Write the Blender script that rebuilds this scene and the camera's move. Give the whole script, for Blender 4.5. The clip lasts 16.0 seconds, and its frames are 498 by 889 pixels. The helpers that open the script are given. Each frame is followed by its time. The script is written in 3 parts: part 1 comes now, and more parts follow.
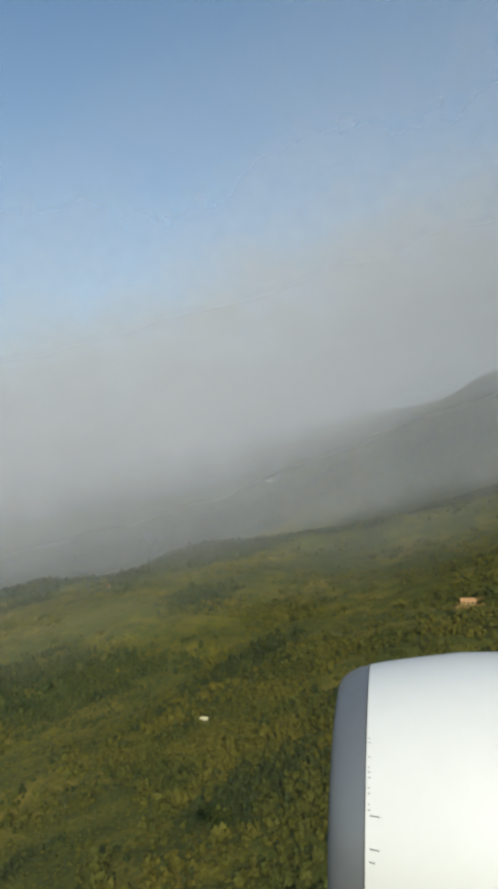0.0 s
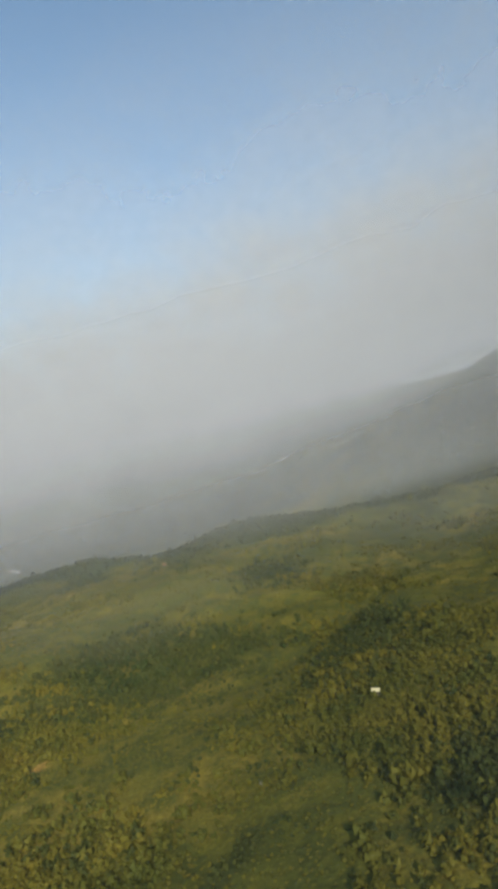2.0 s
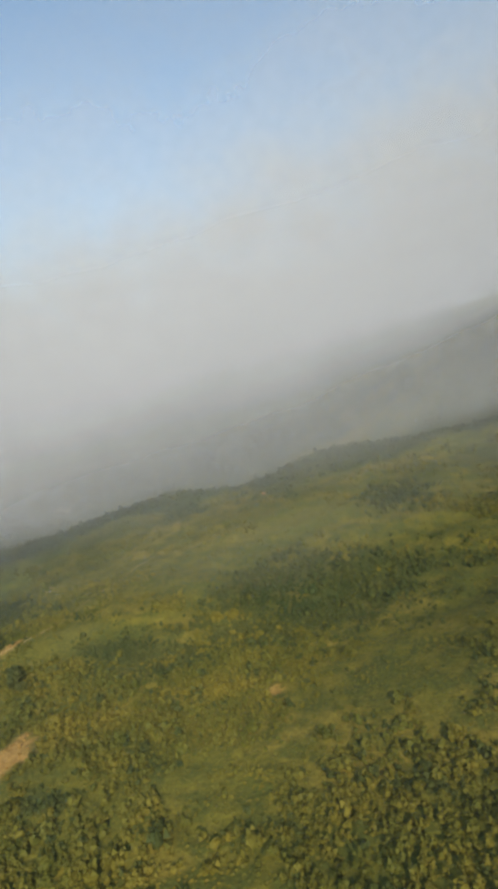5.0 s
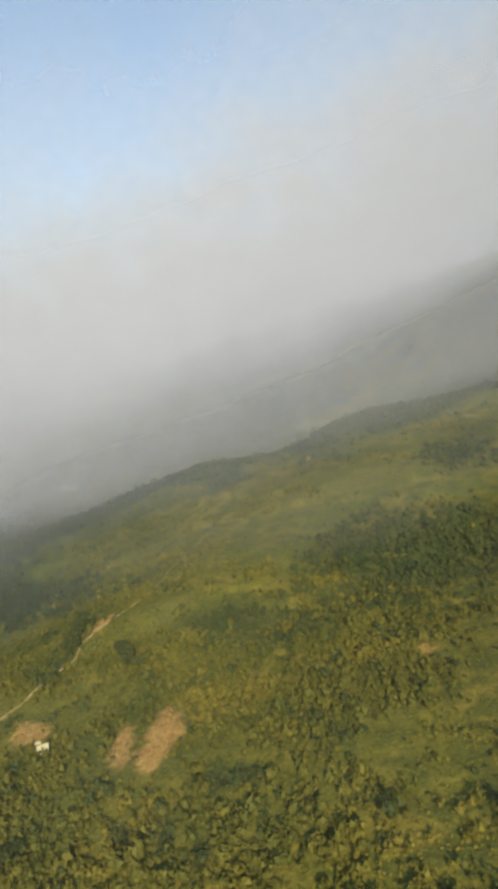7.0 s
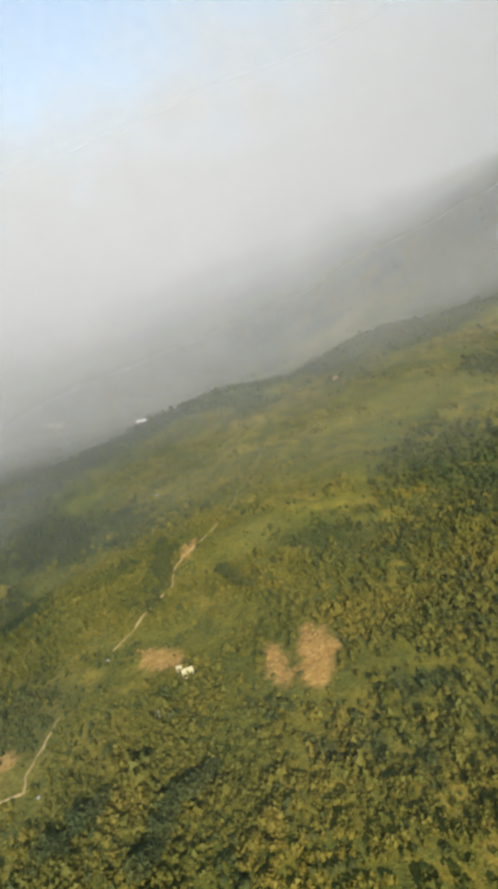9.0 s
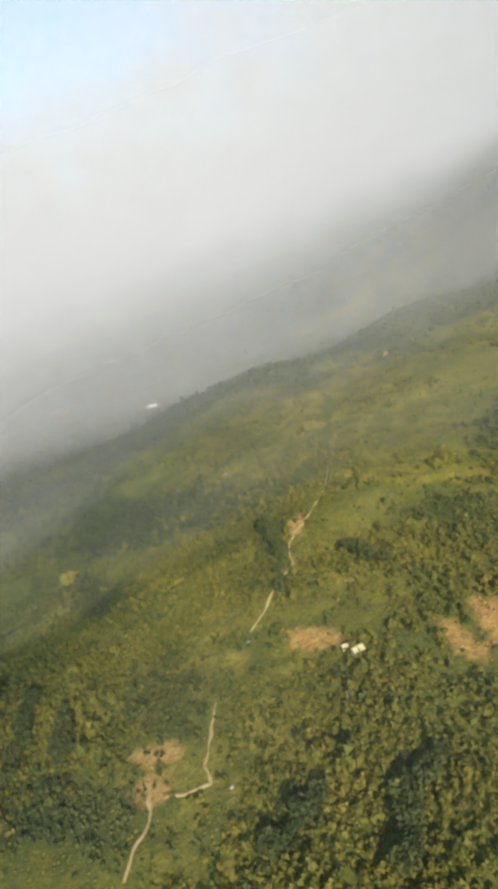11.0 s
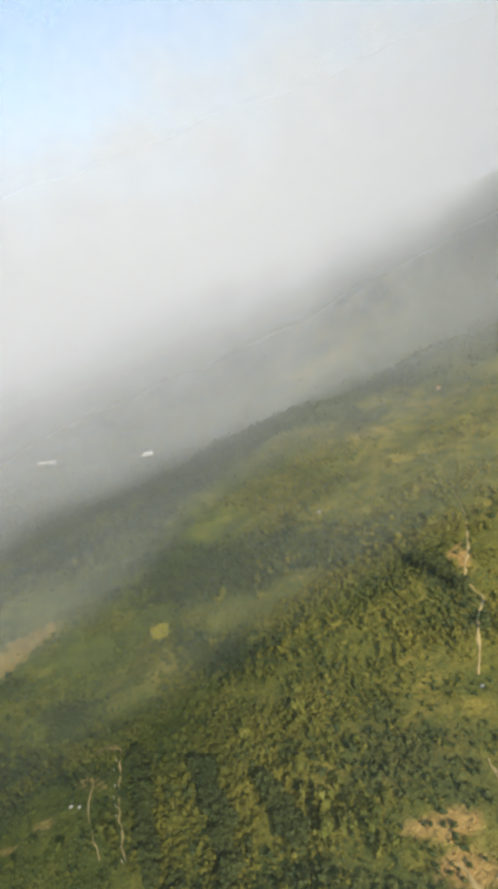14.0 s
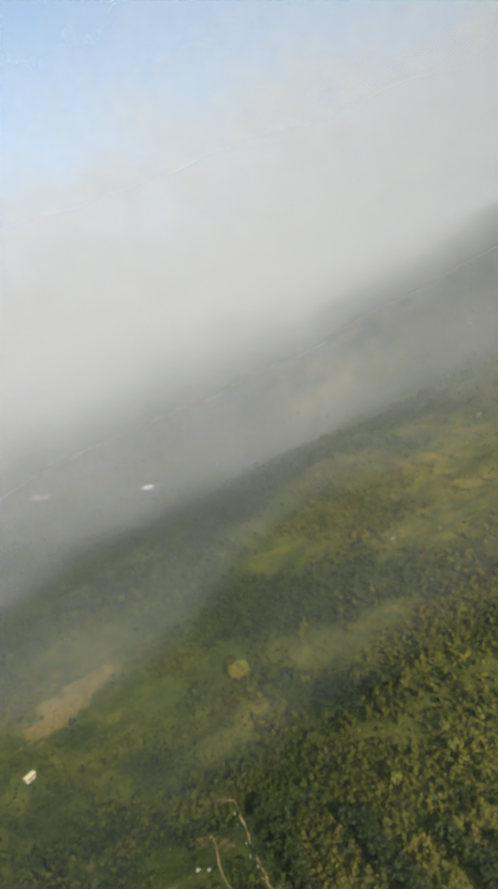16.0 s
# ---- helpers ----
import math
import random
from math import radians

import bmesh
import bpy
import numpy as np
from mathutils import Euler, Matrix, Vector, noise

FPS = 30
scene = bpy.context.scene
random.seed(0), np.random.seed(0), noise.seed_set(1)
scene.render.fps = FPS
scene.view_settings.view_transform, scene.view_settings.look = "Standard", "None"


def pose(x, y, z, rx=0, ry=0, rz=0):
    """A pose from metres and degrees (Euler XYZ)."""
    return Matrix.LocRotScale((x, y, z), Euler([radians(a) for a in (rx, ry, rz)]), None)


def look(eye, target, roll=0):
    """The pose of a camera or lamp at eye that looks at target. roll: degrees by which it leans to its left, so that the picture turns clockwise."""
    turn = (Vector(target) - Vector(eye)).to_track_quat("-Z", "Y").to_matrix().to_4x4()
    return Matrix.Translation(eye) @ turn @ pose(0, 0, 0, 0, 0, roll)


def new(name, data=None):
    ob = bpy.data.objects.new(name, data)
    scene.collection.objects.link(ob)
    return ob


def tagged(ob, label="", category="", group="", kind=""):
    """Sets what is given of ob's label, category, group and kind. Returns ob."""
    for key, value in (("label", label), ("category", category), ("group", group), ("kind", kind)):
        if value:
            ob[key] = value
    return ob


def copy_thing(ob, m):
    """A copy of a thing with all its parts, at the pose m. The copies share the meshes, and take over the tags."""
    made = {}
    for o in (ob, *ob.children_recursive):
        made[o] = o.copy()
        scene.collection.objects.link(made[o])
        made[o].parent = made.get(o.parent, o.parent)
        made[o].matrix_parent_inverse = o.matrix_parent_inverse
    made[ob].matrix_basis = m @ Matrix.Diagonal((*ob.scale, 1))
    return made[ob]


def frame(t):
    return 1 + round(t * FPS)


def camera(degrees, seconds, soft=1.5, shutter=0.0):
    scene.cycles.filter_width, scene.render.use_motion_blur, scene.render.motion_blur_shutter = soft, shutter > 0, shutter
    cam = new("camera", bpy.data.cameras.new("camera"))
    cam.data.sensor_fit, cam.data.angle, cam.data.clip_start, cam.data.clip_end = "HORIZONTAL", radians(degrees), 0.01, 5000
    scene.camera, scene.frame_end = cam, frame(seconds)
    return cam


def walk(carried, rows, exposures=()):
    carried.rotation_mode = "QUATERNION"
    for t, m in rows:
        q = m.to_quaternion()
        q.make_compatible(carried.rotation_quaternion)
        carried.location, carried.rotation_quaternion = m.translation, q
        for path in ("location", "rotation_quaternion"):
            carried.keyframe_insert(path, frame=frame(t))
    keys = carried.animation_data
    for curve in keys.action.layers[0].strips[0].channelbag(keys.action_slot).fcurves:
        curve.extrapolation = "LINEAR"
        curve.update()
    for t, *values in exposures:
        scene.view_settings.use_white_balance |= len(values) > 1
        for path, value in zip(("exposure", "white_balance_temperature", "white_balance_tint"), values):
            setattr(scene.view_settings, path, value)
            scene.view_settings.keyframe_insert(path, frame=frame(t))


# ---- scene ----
cam = camera(45.12, 16.0, soft=4.8)
PATH = [
    (0, look((0.00, 0.00, 300.00), (29.159, -95.550, 304.473), -3.272)),
    (0.5, look((17.76, 1.18, 299.07), (47.449, -94.267, 301.846), -3.371)),
    (1, look((35.56, 2.47, 298.18), (65.440, -92.961, 298.714), -3.906)),
    (1.5, look((53.40, 3.84, 297.34), (83.066, -91.662, 297.183), -4.403)),
    (2, look((71.29, 5.27, 296.54), (99.911, -90.541, 297.769), -4.701)),
    (2.5, look((89.22, 6.74, 295.80), (118.241, -88.953, 296.534), -4.887)),
    (3, look((107.20, 8.24, 295.10), (136.590, -87.344, 294.778), -4.800)),
    (3.5, look((125.22, 9.74, 294.46), (154.675, -85.785, 291.754), -5.395)),
    (4, look((143.28, 11.23, 293.88), (173.160, -84.078, 288.966), -5.595)),
    (4.2, look((150.52, 11.82, 293.66), (180.772, -83.302, 287.519), -5.737)),
    (6.3, look((226.99, 17.39, 291.93), (255.820, -77.712, 280.767), -7.687)),
    (6.5, look((234.32, 17.84, 291.82), (262.693, -77.312, 279.925), -7.999)),
    (7, look((252.67, 18.87, 291.58), (280.399, -76.209, 277.775), -8.467)),
    (7.5, look((271.07, 19.77, 291.41), (297.916, -75.224, 275.435), -8.784)),
    (8, look((289.52, 20.52, 291.29), (314.920, -74.510, 273.284), -8.979)),
    (8.5, look((308.02, 21.10, 291.24), (332.241, -73.458, 269.511), -9.756)),
    (9, look((326.57, 21.50, 291.24), (349.530, -72.327, 265.364), -10.712)),
    (9.5, look((345.17, 21.70, 291.30), (367.548, -71.751, 263.619), -11.073)),
    (10, look((363.83, 21.69, 291.42), (386.362, -71.495, 262.974), -10.672)),
    (10.2, look((371.31, 21.62, 291.48), (393.536, -71.416, 262.329), -10.799)),
    (12.3, look((450.34, 18.50, 292.65), (466.741, -76.380, 265.642), -11.816)),
    (12.5, look((457.91, 17.95, 292.80), (473.662, -76.972, 265.559), -11.854)),
    (13, look((476.89, 16.37, 293.22), (491.077, -79.432, 268.297), -11.511)),
    (13.5, look((495.93, 14.48, 293.69), (508.060, -81.903, 269.948), -11.546)),
    (14, look((515.02, 12.27, 294.19), (525.927, -84.694, 272.299), -11.284)),
    (14.5, look((534.18, 9.73, 294.73), (543.233, -87.739, 274.276), -11.337)),
    (15, look((553.38, 6.84, 295.31), (560.995, -90.962, 275.896), -11.054)),
    (15.5, look((572.65, 3.60, 295.92), (579.056, -94.432, 277.223), -11.149)),
    (16, look((591.98, -0.01, 296.55), (596.649, -98.442, 279.519), -10.919)),
]
walk(cam, PATH, [(0, 0.25, 6150, 6), (0.8, 0.37, 6200, 7), (4, 0.43, 6350, 8), (7, 0.64, 6500, 10), (8, 0.68, 6500, 10), (9, 0.88, 6500, 10), (12.5, 1.02, 6450, 10), (14.5, 0.97, 6400, 10), (16, 0.72, 6450, 10)])

# ---- light: a low sun behind the flyer, open sky ----
SUN_TO = Vector((-0.36, 0.80, 0.48)).normalized()
world = bpy.data.worlds.new("world")
scene.world = world
world.use_nodes = True
wt = world.node_tree
sky = wt.nodes.new("ShaderNodeTexSky")
sky.sky_type, sky.sun_disc = "NISHITA", False
sky.sun_elevation = math.asin(SUN_TO.z)
sky.sun_rotation = math.atan2(SUN_TO.x, SUN_TO.y) % (2 * math.pi)
sky.altitude, sky.air_density, sky.dust_density, sky.ozone_density = 300, 1.0, 0.2, 0.3
tint = wt.nodes.new("ShaderNodeVectorMath")
tint.operation = "MULTIPLY"
tint.inputs[1].default_value = (0.92, 1.02, 1.0)
wt.links.new(sky.outputs[0], tint.inputs[0])
wt.links.new(tint.outputs[0], wt.nodes["Background"].inputs[0])
wt.nodes["Background"].inputs[1].default_value = 0.138
sun = new("sun", bpy.data.lights.new("sun", "SUN"))
sun.data.energy, sun.data.angle, sun.data.color = 3.75, radians(0.6), (1.0, 0.89, 0.71)
sun.matrix_world = look(SUN_TO * 1000, (0, 0, 0))

# ---- materials ----


class Nodes:
    """Short hand for building a node material."""

    def __init__(self, name):
        self.m = bpy.data.materials.new(name)
        self.m.use_nodes = True
        self.t = self.m.node_tree
        self.b = self.t.nodes["Principled BSDF"]

    def add(self, kind, **values):
        n = self.t.nodes.new("ShaderNode" + kind)
        for key, v in values.items():
            n.inputs[key.replace("_", " ")].default_value = v
        return n

    def link(self, a, b):
        self.t.links.new(a, b)

    def noise(self, scale, detail=4.0, rough=0.6, coord=None):
        n = self.add("TexNoise", Scale=scale, Detail=detail, Roughness=rough)
        self.link(coord or self.position(), n.inputs["Vector"])
        return n.outputs["Fac"]

    def position(self):
        return self.add("NewGeometry").outputs["Position"]

    def attribute(self, name):
        n = self.add("Attribute")
        n.attribute_name = name
        return n.outputs["Fac"]

    def ramp(self, fac, *stops):
        n = self.add("ValToRGB")
        e = n.color_ramp.elements
        while len(e) < len(stops):
            e.new(0.5)
        for el, (p, c) in zip(e, stops):
            el.position, el.color = p, (*c, 1)
        self.link(fac, n.inputs["Fac"])
        return n.outputs["Color"]

    def mix(self, fac, a, b, blend="MIX"):
        n = self.add("Mix")
        n.data_type, n.blend_type = "RGBA", blend
        for s, v in (("Factor_Float", fac), ("A_Color", a), ("B_Color", b)):
            i = next(k for k in n.inputs if k.identifier == s)
            if isinstance(v, (int, float)):
                i.default_value = v
            elif isinstance(v, tuple):
                i.default_value = (*v, 1)
            else:
                self.link(v, i)
        return next(o for o in n.outputs if o.identifier == "Result_Color")

    def math(self, op, a, b=0.0):
        n = self.add("Math")
        n.operation = op
        for i, v in enumerate((a, b)):
            if isinstance(v, (int, float)):
                n.inputs[i].default_value = v
            else:
                self.link(v, n.inputs[i])
        return n.outputs[0]

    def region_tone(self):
        """A tint set by world X, darker towards both ends, with a ragged border."""
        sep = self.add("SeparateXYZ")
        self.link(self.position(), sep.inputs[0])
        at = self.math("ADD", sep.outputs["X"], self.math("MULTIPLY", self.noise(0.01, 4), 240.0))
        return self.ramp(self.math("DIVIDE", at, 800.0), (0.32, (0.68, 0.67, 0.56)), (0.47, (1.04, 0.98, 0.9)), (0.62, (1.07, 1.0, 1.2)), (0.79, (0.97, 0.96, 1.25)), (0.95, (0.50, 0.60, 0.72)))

    def bump(self, height, strength, distance):
        n = self.add("Bump", Strength=strength, Distance=distance)
        self.link(height, n.inputs["Height"])
        self.link(n.outputs[0], self.b.inputs["Normal"])

    def done(self, colour, rough=0.9, metal=0.0):
        i = self.b.inputs["Base Color"]
        if isinstance(colour, tuple):
            i.default_value = (*colour, 1)
        else:
            self.link(colour, i)
        self.b.inputs["Roughness"].default_value = rough
        self.b.inputs["Metallic"].default_value = metal
        return self.m


def ground_material():
    n = Nodes("hill_grass")
    big, mid, fine = n.noise(0.014, 5), n.noise(0.07, 5), n.noise(0.55, 4, 0.7)
    grass = n.ramp(big, (0.36, (0.092, 0.104, 0.015)), (0.5, (0.170, 0.155, 0.019)), (0.64, (0.248, 0.194, 0.029)))
    grass = n.mix(n.ramp(mid, (0.42, (0, 0, 0)), (0.58, (0.9, 0.9, 0.9))), grass, (0.088, 0.100, 0.016))
    grass = n.mix(n.math("MULTIPLY", n.attribute("light"), 0.5), grass, (0.175, 0.165, 0.032))
    dark = n.ramp(mid, (0.35, (0.030, 0.048, 0.014)), (0.65, (0.055, 0.072, 0.020)))
    c = n.mix(n.attribute("wood_shade"), grass, dark)
    soil = n.ramp(n.noise(0.25, 5), (0.3, (0.34, 0.185, 0.042)), (0.7, (0.56, 0.35, 0.085)))
    c = n.mix(n.math("MULTIPLY", n.attribute("bare"), 0.8), c, soil)
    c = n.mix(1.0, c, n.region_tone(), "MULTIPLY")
    c = n.mix(1.0, c, n.ramp(fine, (0.28, (0.55, 0.55, 0.55)), (0.72, (1.3, 1.3, 1.3))), "MULTIPLY")
    n.bump(n.math("ADD", fine, n.math("MULTIPLY", mid, 2.0)), 0.6, 1.2)
    n.b.inputs["Specular IOR Level"].default_value = 0.15
    return n.done(c, 0.95)


def leaf_material(name, a, b, c):
    n = Nodes(name)
    r = n.add("NewGeometry").outputs["Random Per Island"]
    r = n.math("ADD", n.math("MULTIPLY", r, 0.4), n.math("MULTIPLY", n.attribute("tone"), 0.6))
    col = n.ramp(r, (0.0, a), (0.5, b), (1.0, c))
    col = n.mix(1.0, col, n.ramp(n.noise(0.035, 3), (0.34, (0.64, 0.76, 0.82)), (0.66, (1.2, 1.1, 0.95))), "MULTIPLY")
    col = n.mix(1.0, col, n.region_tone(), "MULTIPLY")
    n.b.inputs["Specular IOR Level"].default_value = 0.2
    tl = n.add("BsdfTranslucent")
    mx = n.add("MixShader", Fac=0.35)
    n.link(col, tl.inputs["Color"])
    n.link(n.b.outputs[0], mx.inputs[1])
    n.link(tl.outputs[0], mx.inputs[2])
    n.link(mx.outputs[0], n.t.nodes["Material Output"].inputs["Surface"])
    return n.done(col, 0.75)


def mottled(name, a, b, scale, rough=0.8, metal=0.0, bump=0.3, depth=0.02, wear=0.15):
    n = Nodes(name)
    f = n.noise(scale, 5)
    fine = n.noise(scale * 9, 3)
    c = n.mix(1.0, n.ramp(f, (0.3, a), (0.7, b)), n.ramp(fine, (0.3, (1 - wear,) * 3), (0.7, (1 + wear / 2,) * 3)), "MULTIPLY")
    n.bump(fine, bump, depth)
    return n.done(c, rough, metal)


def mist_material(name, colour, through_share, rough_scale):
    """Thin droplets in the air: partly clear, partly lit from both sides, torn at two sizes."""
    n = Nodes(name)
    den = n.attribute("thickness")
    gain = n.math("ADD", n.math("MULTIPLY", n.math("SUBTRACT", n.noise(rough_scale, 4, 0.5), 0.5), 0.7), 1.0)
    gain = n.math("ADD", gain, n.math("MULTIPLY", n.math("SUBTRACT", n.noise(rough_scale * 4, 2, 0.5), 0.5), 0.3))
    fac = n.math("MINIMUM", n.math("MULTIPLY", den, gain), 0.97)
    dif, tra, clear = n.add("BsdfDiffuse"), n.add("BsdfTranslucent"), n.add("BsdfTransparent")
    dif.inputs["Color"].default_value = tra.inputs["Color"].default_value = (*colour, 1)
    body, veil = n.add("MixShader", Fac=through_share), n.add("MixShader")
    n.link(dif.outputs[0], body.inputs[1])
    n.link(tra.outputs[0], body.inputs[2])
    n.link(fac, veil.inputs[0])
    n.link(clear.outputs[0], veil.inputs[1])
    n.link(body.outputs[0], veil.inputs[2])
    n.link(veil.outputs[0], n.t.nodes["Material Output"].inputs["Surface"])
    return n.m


M_GROUND = ground_material()
M_SHRUB = leaf_material("shrub_leaves", (0.104, 0.114, 0.017), (0.160, 0.155, 0.022), (0.226, 0.202, 0.034))
M_WOOD = leaf_material("woodland_leaves", (0.054, 0.074, 0.019), (0.080, 0.099, 0.023), (0.120, 0.126, 0.031))
M_DRY = leaf_material("dry_leaves", (0.24, 0.14, 0.03), (0.43, 0.285, 0.07), (0.58, 0.43, 0.15))
M_YELLOW = leaf_material("yellow_leaves", (0.30, 0.24, 0.03), (0.42, 0.33, 0.045), (0.52, 0.42, 0.08))
M_FRESH = leaf_material("fresh_leaves", (0.14, 0.14, 0.02), (0.19, 0.18, 0.028), (0.25, 0.225, 0.04))
M_TUFT = leaf_material("rough_grass", (0.128, 0.132, 0.017), (0.176, 0.160, 0.021), (0.230, 0.188, 0.031))
M_BARK = mottled("bark", (0.07, 0.05, 0.035), (0.16, 0.12, 0.08), 3.0)
M_SOIL = mottled("pale_soil", (0.25, 0.175, 0.055), (0.44, 0.32, 0.13), 0.6, 0.95)
M_WHITE = mottled("whitewashed_wall", (0.36, 0.31, 0.20), (0.48, 0.43, 0.31), 0.8)
M_PALE = mottled("fresh_whitewash", (0.52, 0.51, 0.47), (0.62, 0.61, 0.57), 0.8)
M_TIN = mottled("tin_roof", (0.40, 0.35, 0.17), (0.54, 0.48, 0.27), 0.9, 0.5)
M_TILE = mottled("rust_roof", (0.34, 0.16, 0.055), (0.50, 0.28, 0.11), 0.9, 0.8)
M_DOOR = mottled("dark_timber", (0.06, 0.04, 0.025), (0.12, 0.08, 0.05), 2.0)
M_PANE = Nodes("window_glass").done((0.02, 0.025, 0.03), 0.08)
M_ROCK = mottled("pale_rock", (0.20, 0.19, 0.16), (0.32, 0.305, 0.26), 0.9, 0.9, 0.0, 0.8, 0.1)
M_POST = mottled("grey_timber", (0.34, 0.30, 0.23), (0.46, 0.41, 0.32), 2.5, 0.9)
M_COWL = mottled("white_cowl_paint", (0.59, 0.575, 0.545), (0.62, 0.605, 0.575), 0.7, 0.35, 0.0, 0.02, 0.002, 0.015)
M_LIP = mottled("bare_metal", (0.15, 0.152, 0.16), (0.165, 0.167, 0.175), 1.1, 0.45, 0.3, 0.05, 0.002, 0.03)
M_DUCT = mottled("dark_duct", (0.05, 0.05, 0.055), (0.09, 0.09, 0.095), 1.5, 0.6)
M_MARK = mottled("black_paint", (0.015, 0.015, 0.015), (0.035, 0.035, 0.035), 6.0, 0.6)
# sunlit mist above, shaded mist below: the weaker light is put into the greyer colour
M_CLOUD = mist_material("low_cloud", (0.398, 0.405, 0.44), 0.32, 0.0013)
M_SHADED_HAZE = mist_material("shaded_valley_haze", (0.30, 0.31, 0.32), 0.32, 0.004)

# ---- the lie of the land ----
HILLS = [(80, -230, 8), (120, -400, -8), (60, -600, -15), (260, -270, -14), (300, -420, -3), (330, -600, 15), (420, -150, 1.5),
         (450, -280, 11), (480, -460, 15), (580, -200, -1), (620, -370, -15), (700, -260, -17), (500, -720, -9)]

# heights along the wooded brow, the mountain's ridge and the spur in front of it, from west to east
BROW_X, BROW_H = [-300, 0, 250, 480, 590, 720, 1000], [12, 14, 22, 36, 44, 30, 5]
MOUNT_X, MOUNT_H = [-1500, -300, 0, 700, 1300, 1900, 3200], [480, 480, 475, 455, 395, 270, -113]
SPUR_X, SPUR_H = [-1600, -500, -150, 150, 600, 900], [330, 330, 290, 190, 60, 0]


def ramp(a, b, x):
    t = np.clip((x - a) / (b - a), 0, 1)
    return t * t * (3 - 2 * t)


def crest_line(x):
    """How far out the slope breaks off."""
    return 980 - 0.55 * np.clip(x, -600, 900)


def backslope(x, y):
    """1 on the wooded slope behind the brow, whose shade is put into dark cover, 0 elsewhere."""
    d = -y - crest_line(x) + 40 * waves(x, y, 80, 17)
    return ramp(-160, -40, d) * (1 - ramp(330, 480, d))


def height(x, y):
    """Height of the ground: a long slope that breaks off into a valley, with a mountain behind it."""
    x, y = np.asarray(x, float), np.asarray(y, float)
    s = 202 - 0.175 * x - 0.03 * np.clip(y, -1500, 400)
    s = 40 + 40 * np.log1p(np.exp(np.clip((s - 40) / 40, -30, 30)))
    for a, b, k in HILLS:
        s = s + k * np.exp(-((x - a) ** 2 + (y - b) ** 2) / 24200)
    crest = crest_line(x)
    d = -y - crest
    s = s - np.minimum(s - 25, 95 + 0 * s) * ramp(-190, 620, d)
    brow = np.interp(x, BROW_X, BROW_H) * (1 + 0.1 * waves(x, 0 * x, 120, 23))
    s = s + brow * ramp(-230, 30, d) * (1 - ramp(60, 420, d))
    xc = np.clip(x, -1500, 3200)
    top = np.interp(xc, MOUNT_X, MOUNT_H)
    spur = np.interp(x, SPUR_X, SPUR_H) * np.exp(-((-y - 1900 - 0.3 * x) / 330) ** 2)
    s = s + spur
    s = s + np.clip(top - 25, 60, None) * np.clip((-y - 1350) / 1650, 0, 1) ** 1.6 * (1 - 0.5 * ramp(3000, 4600, -y))
    s = s + 4 * np.sin(x / 61 + 1.3 * np.sin(y / 83)) * np.sin(y / 57 + 0.8) * ramp(40, 200, -y)
    s = s + 1.9 * np.sin(x / 13.7 + 1.9 * np.sin(y / 31)) * np.sin(y / 16.3 + 1.4 * np.sin(x / 37)) * ramp(180, 330, -y)
    s = s + 11 * waves(x, y, 150, 71) * ramp(560, 820, -y) * (1 - ramp(1050, 1230, -y))
    s = s + 26 * np.sin(x / 310 + 0.7 * np.sin(y / 400)) * np.sin(y / 270) * ramp(1300, 1900, -y)
    return s


def waves(x, y, size, seed):
    """Smooth, uneven values of about -1 to 1 with bumps of that size."""
    rng = np.random.RandomState(seed)
    out = 0 * x
    for _ in range(7):
        a, k, p = rng.uniform(0, 6.283), rng.uniform(0.6, 1.7) / size * 3.14, rng.uniform(0, 6.283)
        out = out + np.sin((x * math.cos(a) + y * math.sin(a)) * k + p)
    return out / 3.2


def spots(zones, x, y, soft):
    """1 inside the ellipses (x, y, half length, half width, degrees), 0 outside, with a ragged edge."""
    out = 0 * x
    rag = 0.28 * waves(x, y, 14, 5) + 0.2 * waves(x, y, 5, 6)
    for a, b, rx, ry, deg in zones:
        c, s = math.cos(radians(deg)), math.sin(radians(deg))
        u, v = ((x - a) * c + (y - b) * s) / rx, ((y - b) * c - (x - a) * s) / ry
        out = np.maximum(out, 1 - ramp(1 - soft, 1 + soft, np.sqrt(u * u + v * v) + rag))
    return out


WOODS = [(262, -335, 60, 34, -165), (300, -385, 40, 30, 0), (246, -370, 72, 48, -163), (344, -281, 30, 18, -156), (114, -343, 68, 24, 88), (223, -545, 49, 31, 89), (291, -376, 55, 41, 63),
         (356, -279, 33, 20, 174), (612, -418, 59, 28, 180), (594, -312, 50, 14, 138), (589, -394, 100, 24, 161), (464, -278, 34, 8, 100),
         (738, -263, 34, 20, 125), (539, -386, 68, 20, 136), (632, -427, 60, 22, 155), (500, -180, 26, 15, 138),
         (524, -128, 36, 14, 160), (700, -880, 260, 110, 100), (430, -900, 260, 70, 105), (690, -700, 180, 50, 95), (60, -180, 30, 12, 60), (333, -155, 6, 4.5, 100), (322, -156, 5, 4, 80), (358, -131, 7, 3, 140), (343, -133, 7, 3.5, 110),
         (329, -122, 6, 3, 100), (188, -159, 6, 2.5, 170), (132, -152, 12, 4, 70), (634, -449, 40, 10, 150),
         (736, -265, 34, 19, 151), (692, -300, 20, 13, 138), (654, -428, 25, 21, 173), (746, -333, 19, 9, 159), (666, -242, 27, 7, 153),
         (591, -205, 26, 2, 115), (698, -221, 19, 9, 86)]
